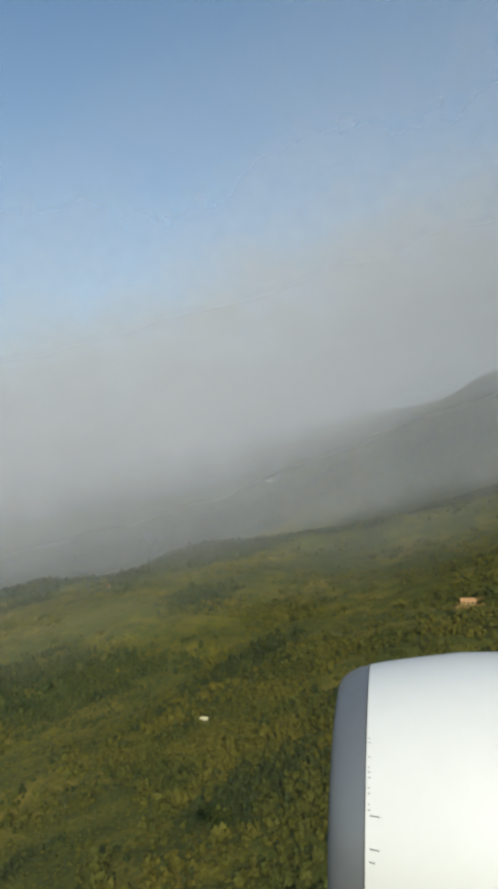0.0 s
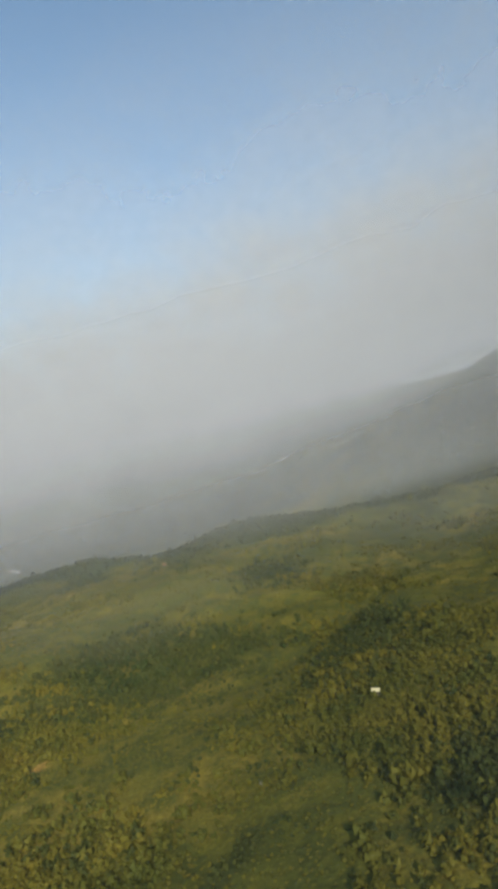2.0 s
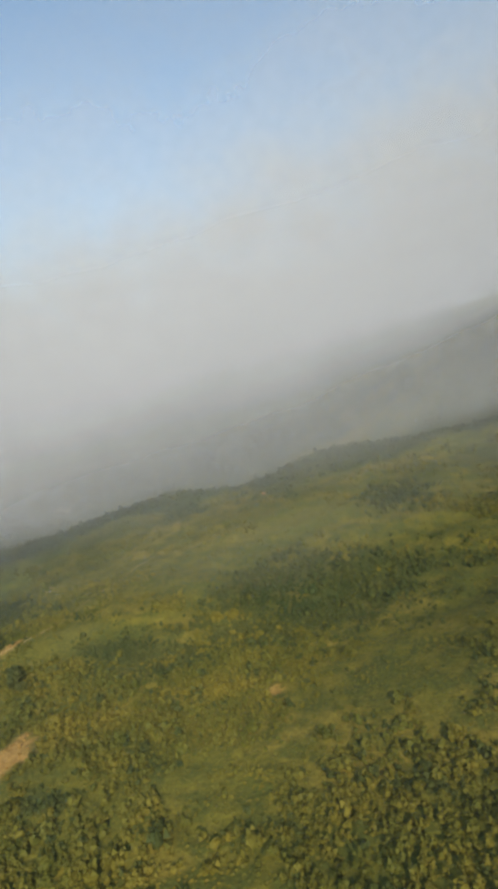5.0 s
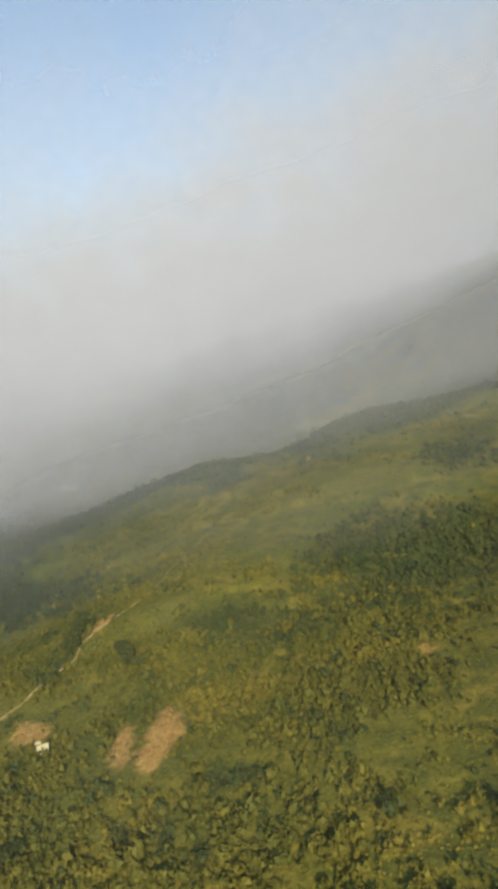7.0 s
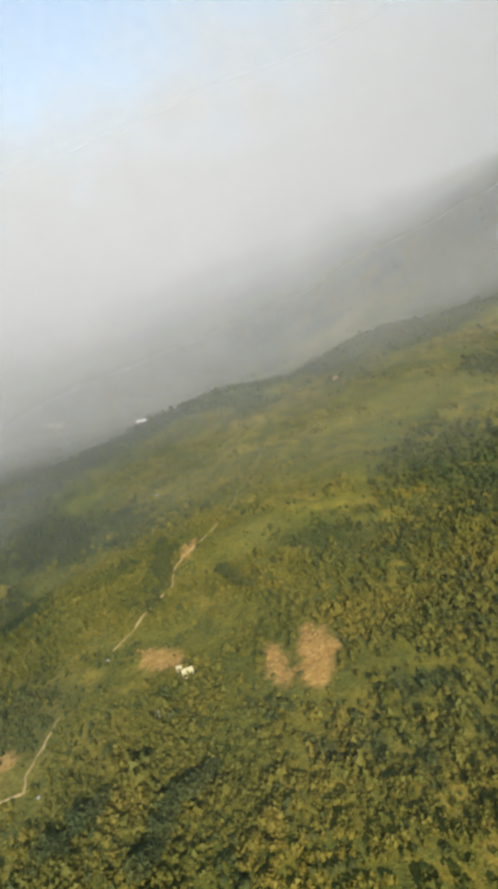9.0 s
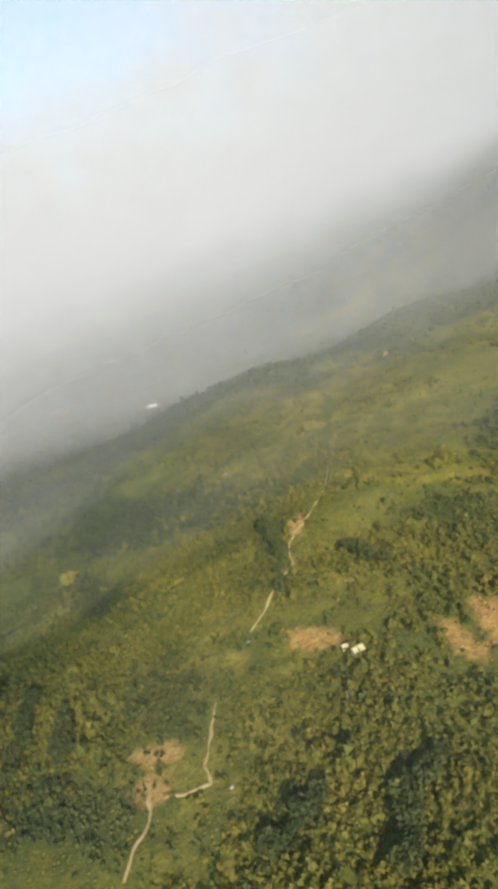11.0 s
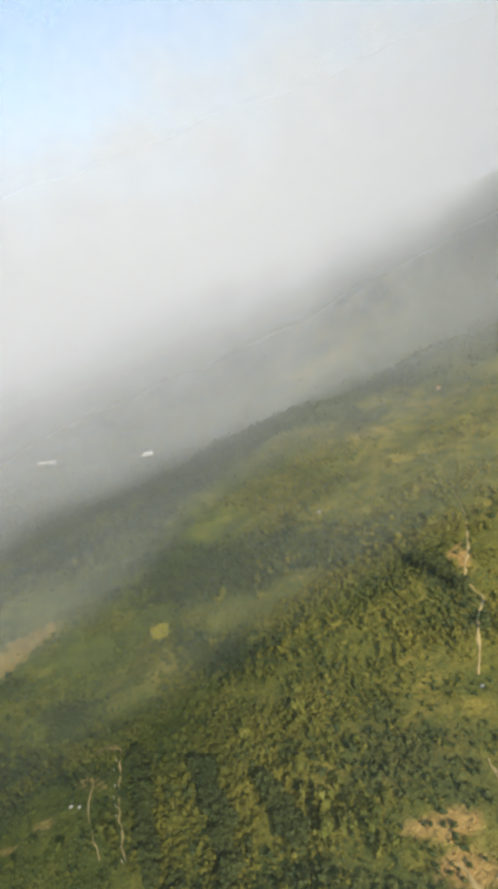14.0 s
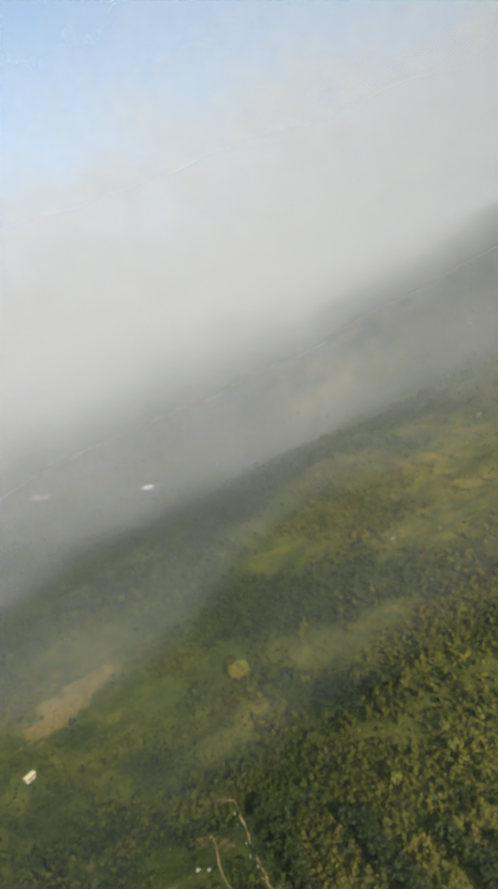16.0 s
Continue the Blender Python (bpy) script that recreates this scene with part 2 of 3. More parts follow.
BARE = [(380, -175, 14, 4.4, 110), (365, -179, 19, 7.8, 104), (437, -192, 18, 6, 146), (764, -368, 36, 15, 58), (-14, -379, 18, 8, 93),
        (492, -133, 9, 5, 137), (668, -208, 5, 3.4, 149), (652, -256, 8, 2.6, 155), (655, -233, 8, 2.6, 146), (450, -291, 12, 5, 94),
        (495, -146, 12, 5, 161), (712, -237, 6, 3, 119), (680, -196, 9, 1.6, 163), (648, -229, 10, 2, 140), (260, -236, 7, 2.6, 118), (900, -1275, 40, 16, 10), (1180, -1350, 50, 14, 20), (880, -620, 70, 22, 20)]
LIGHT = [(407, -296, 18, 13, 128), (626, -283, 14, 9, 144), (604, -209, 29, 3.5, 128), (135, -273, 42, 13, 129), (580, -347, 60, 16, 140),
         (327, -741, 74, 40, 83), (480, -150, 25, 10, 100),
         (860, -480, 70, 24, 160), (753, -436, 36, 25, 107), (590, -357, 42, 16, 145), (620, -284, 20, 8, 137), (710, -356, 23, 8, 178), (300, -500, 60, 20, 30)]
TRACKS = [("footpath", 0.9, [(486, -127), (469, -128), (473, -137), (474, -149), (476, -168)]),
          ("footpath", 0.9, [(466, -206), (464, -213), (457, -239), (450, -251), (454, -270), (444, -296), (439, -315)]),
          ("footpath", 0.22, [(439, -315), (435, -332), (429, -404), (432, -469)]),
          ("footpath", 0.8, [(491, -100), (491, -110), (489, -120), (495, -135)]),
          ("footpath", 0.36, [(660, -236), (652, -233), (646, -209), (628, -177)]),
          ("footpath", 0.42, [(653, -257), (643, -252), (630, -208), (616, -173)]),
                    ("road", 9.0, [(1700, -1745), (1458, -1801), (1370, -1820), (1300, -1860)])]


def along(points, step):
    """Points every step metres on a smooth line through the given ones."""
    p = np.array(points, float)
    d = np.r_[0, np.cumsum(np.hypot(*np.diff(p, axis=0).T))]
    s = np.arange(0, d[-1], step)
    return np.interp(s, d, p[:, 0]), np.interp(s, d, p[:, 1])


def near_track(x, y, margin):
    """True where a footpath runs within margin metres."""
    out = np.zeros(x.shape, bool)
    for _, w, pts in TRACKS:
        for a, b in zip(*along(pts, 2.0)):
            out |= (x - a) ** 2 + (y - b) ** 2 < (w + margin) ** 2
    return out


def near_home(x, y):
    """True on the open ground before the far houses."""
    out = np.zeros(x.shape, bool)
    for a, b in ((884, -1262), (1167, -1346), (1140, -1340), (632, -2330), (820, -2290), (1280, -1890), (1320, -2000), (1477, -1654), (1600, -1820)):
        out |= (np.abs(x - a) < 26) & (y > b - 14) & (y < b + 70)
    return out


def steps(*runs):
    """Grid lines from runs of (from, to, spacing)."""
    return np.concatenate([np.arange(a, b, s) for a, b, s in runs] + [[runs[-1][1]]])


def sheet(name, X, Y, Z, material, **fields):
    """A mesh over a grid of places, smooth, with float attributes."""
    ny, nx = X.shape
    me = bpy.data.meshes.new(name)
    i = np.arange(nx * ny).reshape(ny, nx)
    quads = np.stack([i[:-1, :-1], i[:-1, 1:], i[1:, 1:], i[1:, :-1]], -1).reshape(-1, 4)
    fill(me, np.stack([X, Y, Z], -1).reshape(-1, 3), quads)
    for key, v in fields.items():
        me.attributes.new(key, "FLOAT", "POINT").data.foreach_set("value", np.ascontiguousarray(v, dtype=np.float32).ravel())
    me.polygons.foreach_set("use_smooth", np.ones(len(quads), bool))
    me.materials.append(material)
    return new(name, me)


def fill(me, verts, faces):
    """Puts vertices and faces, all with the same number of corners, into a mesh."""
    n, k = faces.shape
    me.vertices.add(len(verts))
    me.vertices.foreach_set("co", np.asarray(verts, np.float32).ravel())
    me.loops.add(n * k)
    me.loops.foreach_set("vertex_index", faces.astype(np.int32).ravel())
    me.polygons.add(n)
    me.polygons.foreach_set("loop_start", np.arange(0, n * k, k, dtype=np.int32))
    me.update(calc_edges=True)


gx = steps((-2600, -200, 60), (-200, 900, 3.5), (900, 1500, 15), (1500, 4600, 70))
gy = steps((-4900, -2900, 60), (-2900, -1100, 25), (-1100, -480, 8), (-480, -50, 3.5), (-50, 1500, 50))
GX, GY = np.meshgrid(gx, gy)
BEYOND = -GY - crest_line(GX)
# behind the brow the dark woodland colour also paints in that slope's shade
ground = sheet("ground", GX, GY, height(GX, GY) + 0.5 * waves(GX, GY, 9, 3), M_GROUND,
               wood_shade=np.maximum.reduce([0.75 * spots(WOODS, GX, GY, 0.85), 0.8 * backslope(GX, GY), 0.75 * ramp(250, 420, BEYOND) * (1 - ramp(650, 900, BEYOND)),
                                       0.9 * ramp(0.25, 0.9, waves(GX, GY, 90, 21)) * ramp(1000, 1300, -GY)]),
               bare=spots(BARE, GX, GY, 0.25), light=spots(LIGHT, GX, GY, 0.8))
tagged(ground, "olive grass hillside falling into a hazy valley", "ground", kind="structure")

# footpaths and a road, as ribbons a little proud of the ground
for kind_name, w, pts in TRACKS:
    x, y = along(pts, 1.5 if w < 3 else 12)
    x, y = x + 0.5 * waves(x, y, 6, 8), y + 0.5 * waves(x, y, 6, 9)
    dx, dy = np.gradient(x), np.gradient(y)
    ln = np.hypot(dx, dy)
    off = np.linspace(-1, 1, 5)[:, None] * w * (0.7 + 0.35 * waves(x, y, 7, 10))
    X, Y = x - dy / ln * off, y + dx / ln * off
    lift = np.array([0.05, 0.3, 0.35, 0.3, 0.05])[:, None] * (2.5 if w > 3 else 1.0)
    tagged(sheet(kind_name, X, Y, height(X, Y) + 0.5 * waves(X, Y, 9, 3) + lift, M_SOIL),
           "pale trodden earth track through grass and scrub", "path", kind="structure")

# ---- low cloud: lies on the mountain, thickens towards the east and thins upwards into the sky ----
az = np.radians(np.arange(-92, 92, 0.75))[None, :]
el = np.radians(np.r_[np.arange(-14, 20, 0.5), np.arange(20, 60, 1.0)])[:, None]
MX, MY = 300 + 1400 * np.sin(az) + 0 * el, -1400 * np.cos(az) + 0 * el
MZ = 300 + 1400 * np.tan(el) + 0 * az
lift, east = np.degrees(el), np.degrees(az)
side = ramp(-20, 45, east) + 0 * MX
low = np.interp(lift - 0.9 + 0.25 * east + 1.4 * waves(MX + 0.6 * MY, MZ * 2.2, 420, 51), [-9, -6, -3, 0, 3, 6], [0.0, 0.06, 0.19, 0.50, 0.82, 0.95])
top = np.interp(lift - 9.0 * (1 - side), [3, 8, 12, 15], [1.0, 0.62, 0.35, 0.0])
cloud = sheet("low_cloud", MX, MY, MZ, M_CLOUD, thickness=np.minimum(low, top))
tagged(cloud, "pale morning cloud lying on a mountain and thinning into sky", "cloud", kind="stuff")
BX, BY, BZ = 300 + 3600 * np.sin(az) + 0 * el, -3600 * np.cos(az) + 0 * el, 300 + 3600 * np.tan(np.minimum(el, radians(42))) + 0 * az
high = np.interp(lift - 9.0 * (1 - side), [3, 9, 13, 20, 27, 34, 41], [1.1, 0.92, 0.82, 0.53, 0.3, 0.13, 0.02])
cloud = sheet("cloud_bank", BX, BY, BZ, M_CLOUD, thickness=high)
tagged(cloud, "pale cloud bank standing behind a mountain ridge", "cloud", kind="stuff")

# veils of haze, one behind another, from the outer slope to the foot of the mountain
vx, up = np.meshgrid(np.arange(-1400, 2600, 25.0), np.linspace(0, 1, 26))
# the first, right before the flight line, is added to pale all dark tones
for k, (far, dense, tall, slant, drift, flat) in enumerate(((78, 0.03, 330, 0.0, 6, 0.55), (330, 0.11, 200, 0.36, 45, 0.35), (490, 0.17, 200, 0.36, 45, 0.35),
                                                            (670, 0.31, 210, 0.36, 45, 0.35), (985, 0.31, 250, 0.36, 45, 0.35), (2350, 0.36, 420, 0.07, 45, 0.35))):
    VY = -(far - slant * (np.clip(vx, -900, 1250) - 450)) + drift * waves(vx, 0 * vx, 190, 81 + k)
    VZ = height(vx, VY) - 3 + up * (tall + 25 * waves(vx, 0 * vx, 160, 91 + k))
    fade = ramp(0.0, 0.2, up) * (1 - ramp(flat, 1.0, up)) * ramp(-1400, -900, vx) * (0.9 + 0.3 * ramp(200, 900, vx) * (far > 450) - 0.6 * ramp(500, 720, vx) * (far < 400))
    veil = sheet("haze_veil", vx, VY, VZ, M_SHADED_HAZE, thickness=dense * fade)
    tagged(veil, "thin grey haze hanging over slope and valley", "mist", kind="stuff")

# ---- plants ----
ICO = bmesh.new()
bmesh.ops.create_icosphere(ICO, subdivisions=1, radius=1)
ICO_V = np.array([v.co[:] for v in ICO.verts])
ICO_F = np.array([[v.index for v in f.verts] for f in ICO.faces])
ICO.free()


def sprays(rng, count, centre, radius, size):
    """Leaf sprays that lie on a lobe's skin, tilted a little at random."""
    d = rng.normal(0, 1, (count, 3))
    d[:, 2] = np.abs(d[:, 2]) * 0.9 - 0.15
    d /= np.linalg.norm(d, axis=1)[:, None]
    side = np.cross(d, rng.normal(0, 1, (count, 3)))
    side /= np.linalg.norm(side, axis=1)[:, None] + 1e-6
    ahead = np.cross(d, side)
    c = centre + d * radius * rng.uniform(0.7, 1.25, (count, 1))
    k = size * rng.uniform(0.7, 1.35, (count, 1))
    tilt = d * rng.uniform(-0.5, 1.0, (count, 1)) * k
    return np.stack([c - side * k - tilt * 0.4, c + side * k - ahead * 0.3 * k, c + ahead * k * 1.2 + tilt], 1).reshape(-1, 3)


def clump(rng, leaves):
    """A bush or crown of about unit size: an uneven core under lobes of leaf sprays."""
    core = ICO_V * rng.uniform(0.42, 0.78, (len(ICO_V), 1)) * (1, 1, 0.85) + (0, 0, 0.36)
    verts, faces = [core], [ICO_F]
    lobes = 1 + leaves // 7
    for k in range(lobes if leaves else 0):
        a, out = rng.uniform(0, 6.283), (0.5 if lobes > 1 else 0.0) * rng.uniform(0.6, 1.2)
        centre = np.array([math.cos(a) * out, math.sin(a) * out, rng.uniform(0.3, 0.75)])
        r = rng.uniform(0.45, 0.65) if lobes > 1 else 0.85
        verts.append(sprays(rng, max(leaves // lobes, 2), centre, r, 0.33 if lobes > 1 else 0.42))
    total = sum(len(v) for v in verts[1:])
    faces.append(len(core) + np.arange(total).reshape(-1, 3))
    return np.concatenate(verts), np.concatenate(faces)


def tuft_clump(rng, blades):
    """A tuft of upright grass blades that fan out from one foot."""
    a = np.arange(blades) * 6.283 / blades + rng.uniform(-0.4, 0.4, blades)
    lean = rng.uniform(0.5, 1.1, blades)
    foot = np.stack([np.cos(a), np.sin(a), 0 * a], 1)
    cross = np.stack([-np.sin(a), np.cos(a), 0 * a], 1)
    tip = foot * lean[:, None] * 1.1 + np.stack([0 * a, 0 * a, rng.uniform(0.5, 1.1, blades)], 1)
    v = np.stack([foot * 0.2 - cross * 0.45, foot * 0.2 + cross * 0.45, tip], 1).reshape(-1, 3)
    return v, np.arange(len(v)).reshape(-1, 3)


def scatter(name, material, x, y, size, leaves, seed, label, tall=1.0, shape=clump):
    """One mesh of many ragged clumps that stand on the ground."""
    rng = np.random.RandomState(seed)
    kinds = [shape(rng, leaves) for _ in range(11)]
    z = height(x, y) + 0.5 * waves(x, y, 9, 3) - 0.15 * size
    pick, turn = rng.randint(0, 11, len(x)), rng.uniform(0, 6.283, len(x))
    lean = rng.uniform(0.8, 1.35, len(x)) * tall
    shade = np.clip(0.45 + 0.15 * rng.normal(0, 1, len(x)) + 0.28 * waves(x, y, 26, 88), 0, 1)
    V, F, T, at = [], [], [], 0
    for k, (v, f) in enumerate(kinds):
        j = np.where(pick == k)[0]
        if not len(j):
            continue
        c, s, r = np.cos(turn[j])[:, None], np.sin(turn[j])[:, None], size[j][:, None]
        V.append(np.stack([x[j][:, None] + r * (v[:, 0] * c - v[:, 1] * s), y[j][:, None] + r * (v[:, 0] * s + v[:, 1] * c),
                           z[j][:, None] + r * lean[j][:, None] * v[:, 2]], -1).reshape(-1, 3))
        F.append((f[None] + (at + np.arange(len(j)) * len(v))[:, None, None]).reshape(-1, 3))
        T.append(np.repeat(shade[j], len(v)))
        at += len(j) * len(v)
    me = bpy.data.meshes.new(name)
    fill(me, np.concatenate(V), np.concatenate(F))
    me.attributes.new("tone", "FLOAT", "POINT").data.foreach_set("value", np.concatenate(T).astype(np.float32))
    me.materials.append(material)
    return tagged(new(name, me), label, "shrubs", kind="stuff")


def grid_places(y0, y1, step, seed):
    """Jittered places over the part of the slope between two distances."""
    rng = np.random.RandomState(seed)
    X, Y = np.meshgrid(np.arange(-230, 1500, step), np.arange(y0, y1, step))
    X, Y = X + rng.uniform(-0.5, 0.5, X.shape) * step, Y + rng.uniform(-0.5, 0.5, Y.shape) * step
    ok = (X > -20 + 0.22 * Y) & (X < 610 - 0.95 * Y)
    return X[ok], Y[ok], rng


TREED = [(55, -190, 60, 75, 0), (95, -300, 45, 50, 0), (106, -350, 40, 30, 0), (200, -165, 35, 45, 0), (320, -140, 80, 50, 10), (300, -265, 60, 45, 0),
         (345, -200, 55, 40, 0), (365, -255, 50, 35, 0), (415, -115, 60, 40, 0), (545, -185, 60, 40, 0), (575, -225, 50, 40, 0), (480, -305, 45, 45, 0),
         (530, -320, 50, 35, 0), (640, -265, 50, 35, 0), (690, -255, 45, 30, 0), (540, -380, 40, 60, 0), (550, -475, 60, 35, 0), (530, -240, 60, 50, 0)]
GRASSY = [(214, -330, 50, 45, 0), (119, -160, 22, 30, 0), (185, -420, 55, 40, 0), (330, -460, 80, 50, 0), (262, -170, 25, 30, 0), (430, -275, 35, 30, 0),
          (385, -415, 60, 45, 0), (350, -590, 120, 60, 0), (593, -445, 40, 25, 0), (491, -410, 45, 30, 0), (401, -302, 25, 22, 0), (689, -310, 35, 25, 0),
          (572, -350, 35, 18, 0), (665, -225, 20, 20, 0), (711, -355, 28, 22, 0), (613, -472, 40, 18, 0), (470, -160, 35, 25, 0)]


def treed(x, y):
    """How closely trees stand, from 0 on open grass to 1 in full cover."""
    return np.clip(0.2 + 0.45 * waves(x, y, 60, 31) + 0.2 * waves(x, y, 17, 32) + 0.75 * spots(TREED, x, y, 0.8) - 0.9 * spots(GRASSY, x, y, 0.8), 0, 0.95)


for y0, y1, step, big, leaves, seed in ((-330, -55, 2.4, 1.1, 10, 11), (-620, -330, 3.9, 1.8, 10, 12), (-1250, -620, 7.2, 2.7, 5, 13)):
    x, y, rng = grid_places(y0, y1, step, seed)
    wood_shade, bare, light = np.maximum(0.9 * spots(WOODS, x, y, 0.8), 0.7 * backslope(x, y)), spots(BARE, x, y, 0.25), spots(LIGHT, x, y, 0.5)
    cover = 0.3 + 0.33 * ramp(380, 500, x) + 0.6 * waves(x, y, 60, 31) + 0.35 * waves(x, y, 17, 32) - 0.5 * light - 0.3 * spots(GRASSY, x, y, 0.8)
    trod = near_track(x, y, 0.2) | near_home(x, y)
    u = rng.uniform(0, 1, len(x))
    wood_shade = np.maximum(wood_shade, 0.3 * ramp(0.35, 1.1, waves(x, y, 15, 41) + 0.5 * waves(x, y, 50, 42)))
    spread, floor_at = (1.0, 0.0) if step < 3 else (0.45, 0.3)
    is_wood = (wood_shade > floor_at + spread * u) & ~trod
    is_dry = (bare > 0.3) & (u < 0.6) & ~trod
    is_shrub = (cover > 0.9 * (floor_at + spread * u)) & ~is_wood & (bare < 0.35) & ~trod
    size = big * np.exp(rng.normal(-0.12, 0.3, len(x)))
    scatter("scrub", M_SHRUB, x[is_shrub], y[is_shrub], size[is_shrub], leaves, seed, "olive green scrub bushes covering a hillside")
    scatter("woodland", M_WOOD, x[is_wood], y[is_wood], size[is_wood] * 1.12, leaves, seed + 50, "dark green low woodland in hollows of a hillside", 1.2 if step < 4.5 else 0.9)
    if step < 4.5:
        tuft = ~is_shrub & ~is_wood & (bare < 0.3) & ~trod
        scatter("grass_tufts", M_TUFT, x[tuft], y[tuft], 0.75 * size[tuft], 7, seed + 70, "tufts of rough yellow green hill grass", 0.6, tuft_clump)
    if is_dry.sum() > 3:
        scatter("dry_scrub", M_DRY, x[is_dry], y[is_dry], size[is_dry] * 0.6, leaves, seed + 90, "dry orange brown scrub on bare earth")

# fuller tree crowns where the cover closes
for y0, y1, step, big, leaves, seed in ((-330, -55, 3.1, 1.6, 34, 111), (-560, -330, 4.6, 2.1, 24, 112)):
    x, y, rng = grid_places(y0, y1, step, seed)
    u = rng.uniform(0, 1, len(x))
    clear = near_track(x, y, 2.2) | near_home(x, y) | (spots(BARE, x, y, 0.3) > 0.1)
    stands = (treed(x, y) > u) & ~clear
    deep = stands & (0.75 * spots(WOODS, x, y, 0.8) + 0.3 * ramp(0.2, 1.0, waves(x, y, 22, 43)) > rng.uniform(0, 1, len(x)))
    size = big * np.exp(rng.normal(-0.1, 0.3, len(x)))
    for name, material, sel, label in (("bright_crowns", M_SHRUB, stands & ~deep, "sunlit olive green tree crowns closing over a slope"),
                                       ("dark_crowns", M_WOOD, deep, "dark green tree crowns standing among lighter ones")):
        scatter(name, material, x[sel], y[sel], size[sel], leaves, seed + 7, label, 1.15)

# the rest of the hillside, under and behind the flight line
x, y = np.meshgrid(np.arange(-250, 950, 6.0), np.arange(-57, 330, 6.0))
rng = np.random.RandomState(61)
x, y = (x + rng.uniform(-2.5, 2.5, x.shape)).ravel(), (y + rng.uniform(-2.5, 2.5, y.shape)).ravel()
u = rng.uniform(0, 1, len(x))
dark = 0.5 * ramp(0.1, 1.1, waves(x, y, 15, 41) + 0.5 * waves(x, y, 50, 42)) > u
sel = (0.7 + 0.5 * waves(x, y, 60, 31) > u) & ~dark
size = 2.1 * np.exp(rng.normal(0, 0.3, len(x)))
scatter("scrub", M_SHRUB, x[sel], y[sel], size[sel], 3, 62, "olive green scrub bushes covering a hillside")
scatter("woodland", M_WOOD, x[dark], y[dark], size[dark], 3, 63, "dark green low woodland in hollows of a hillside", 1.3)

rng = np.random.RandomState(77)
fx, fy = rng.uniform(-500, 2600, 9000), rng.uniform(-2900, -1050, 9000)
keep = (waves(fx, fy, 90, 21) > rng.uniform(0.15, 1.2, 9000)) & ~near_home(fx, fy)
scatter("far_woodland", M_WOOD, fx[keep], fy[keep], rng.uniform(5, 10, keep.sum()), 4, 78, "hazy dark woodland on valley floor and mountain", 1.0)


def part(name, bm, material, parent, label=""):
    me = bpy.data.meshes.new(name)
    bm.to_mesh(me)
    bm.free()
    me.materials.append(material)
    ob = new(name, me)
    ob.parent = parent
    return tagged(ob, label)


def tube(bm, a, b, r0, r1, sides=7):
    """A tapered round bar from a to b."""
    a, b = Vector(a), Vector(b)
    got = bmesh.ops.create_cone(bm, cap_ends=True, segments=sides, radius1=r0, radius2=r1, depth=(b - a).length)
    bmesh.ops.transform(bm, verts=got["verts"], matrix=Matrix.Translation((a + b) / 2) @ (b - a).to_track_quat("Z", "Y").to_matrix().to_4x4())
    return got["verts"]


def build_tree(name, label, material, tall, wide, seed):
    """A tree with a tapered trunk, limbs and a ragged crown of leaf sprays."""
    rng = random.Random(seed)
    tree = tagged(new(name), label, "tree")
    bm = bmesh.new()
    tube(bm, (0, 0, -0.4), (0.1, 0.05, tall * 0.5), 0.05 * tall, 0.03 * tall)
    part("trunk", bm, M_BARK, tree)
    crown = bmesh.new()
    for k in range(6):
        a = k * 1.05 + rng.uniform(-0.3, 0.3)
        r, z = wide * rng.uniform(0.3, 0.6), tall * rng.uniform(0.55, 0.88)
        tip = (math.cos(a) * r, math.sin(a) * r, z)
        bm = bmesh.new()
        tube(bm, (0.1, 0.05, tall * rng.uniform(0.3, 0.48)), tip, 0.022 * tall, 0.008 * tall, 5)
        part("limb", bm, M_BARK, tree)
        for _ in range(60):
            d = Vector([rng.gauss(0, 1) for _ in range(3)]).normalized()
            c = Vector(tip) + d * wide * 0.42 * rng.uniform(0.45, 1.0)
            s = wide * 0.13
            q = [crown.verts.new(c + Vector([rng.gauss(0, s) for _ in range(3)])) for _ in range(4)]
            crown.faces.new(q[:3]), crown.faces.new((q[1], q[3], q[2]))
    made = part("crown", crown, material, tree).data
    tones = [rng.uniform(0.35, 0.75) for _ in range(len(made.vertices) // 4) for _ in range(4)]
    made.attributes.new("tone", "FLOAT", "POINT").data.foreach_set("value", tones)
    return tree


def stand(ob, x, y, turn=0.0, sink=0.0):
    """Sets a thing on the ground."""
    ob.matrix_basis = pose(x, y, float(height(x, y) + 0.5 * waves(np.array(x), np.array(y), 9, 3)) - sink, 0, 0, turn)
    return ob


yellow = stand(build_tree("yellow_tree", "bright yellow flowering tree beside dark hedge", M_YELLOW, 8.5, 7.5, 3), 643, -357)
round_tree = stand(build_tree("broadleaf_tree", "light yellow green round tree among dark scrub", M_FRESH, 4.2, 4.2, 4), 407, -113)
stand(copy_thing(round_tree, Matrix()), 371, -106, 70)

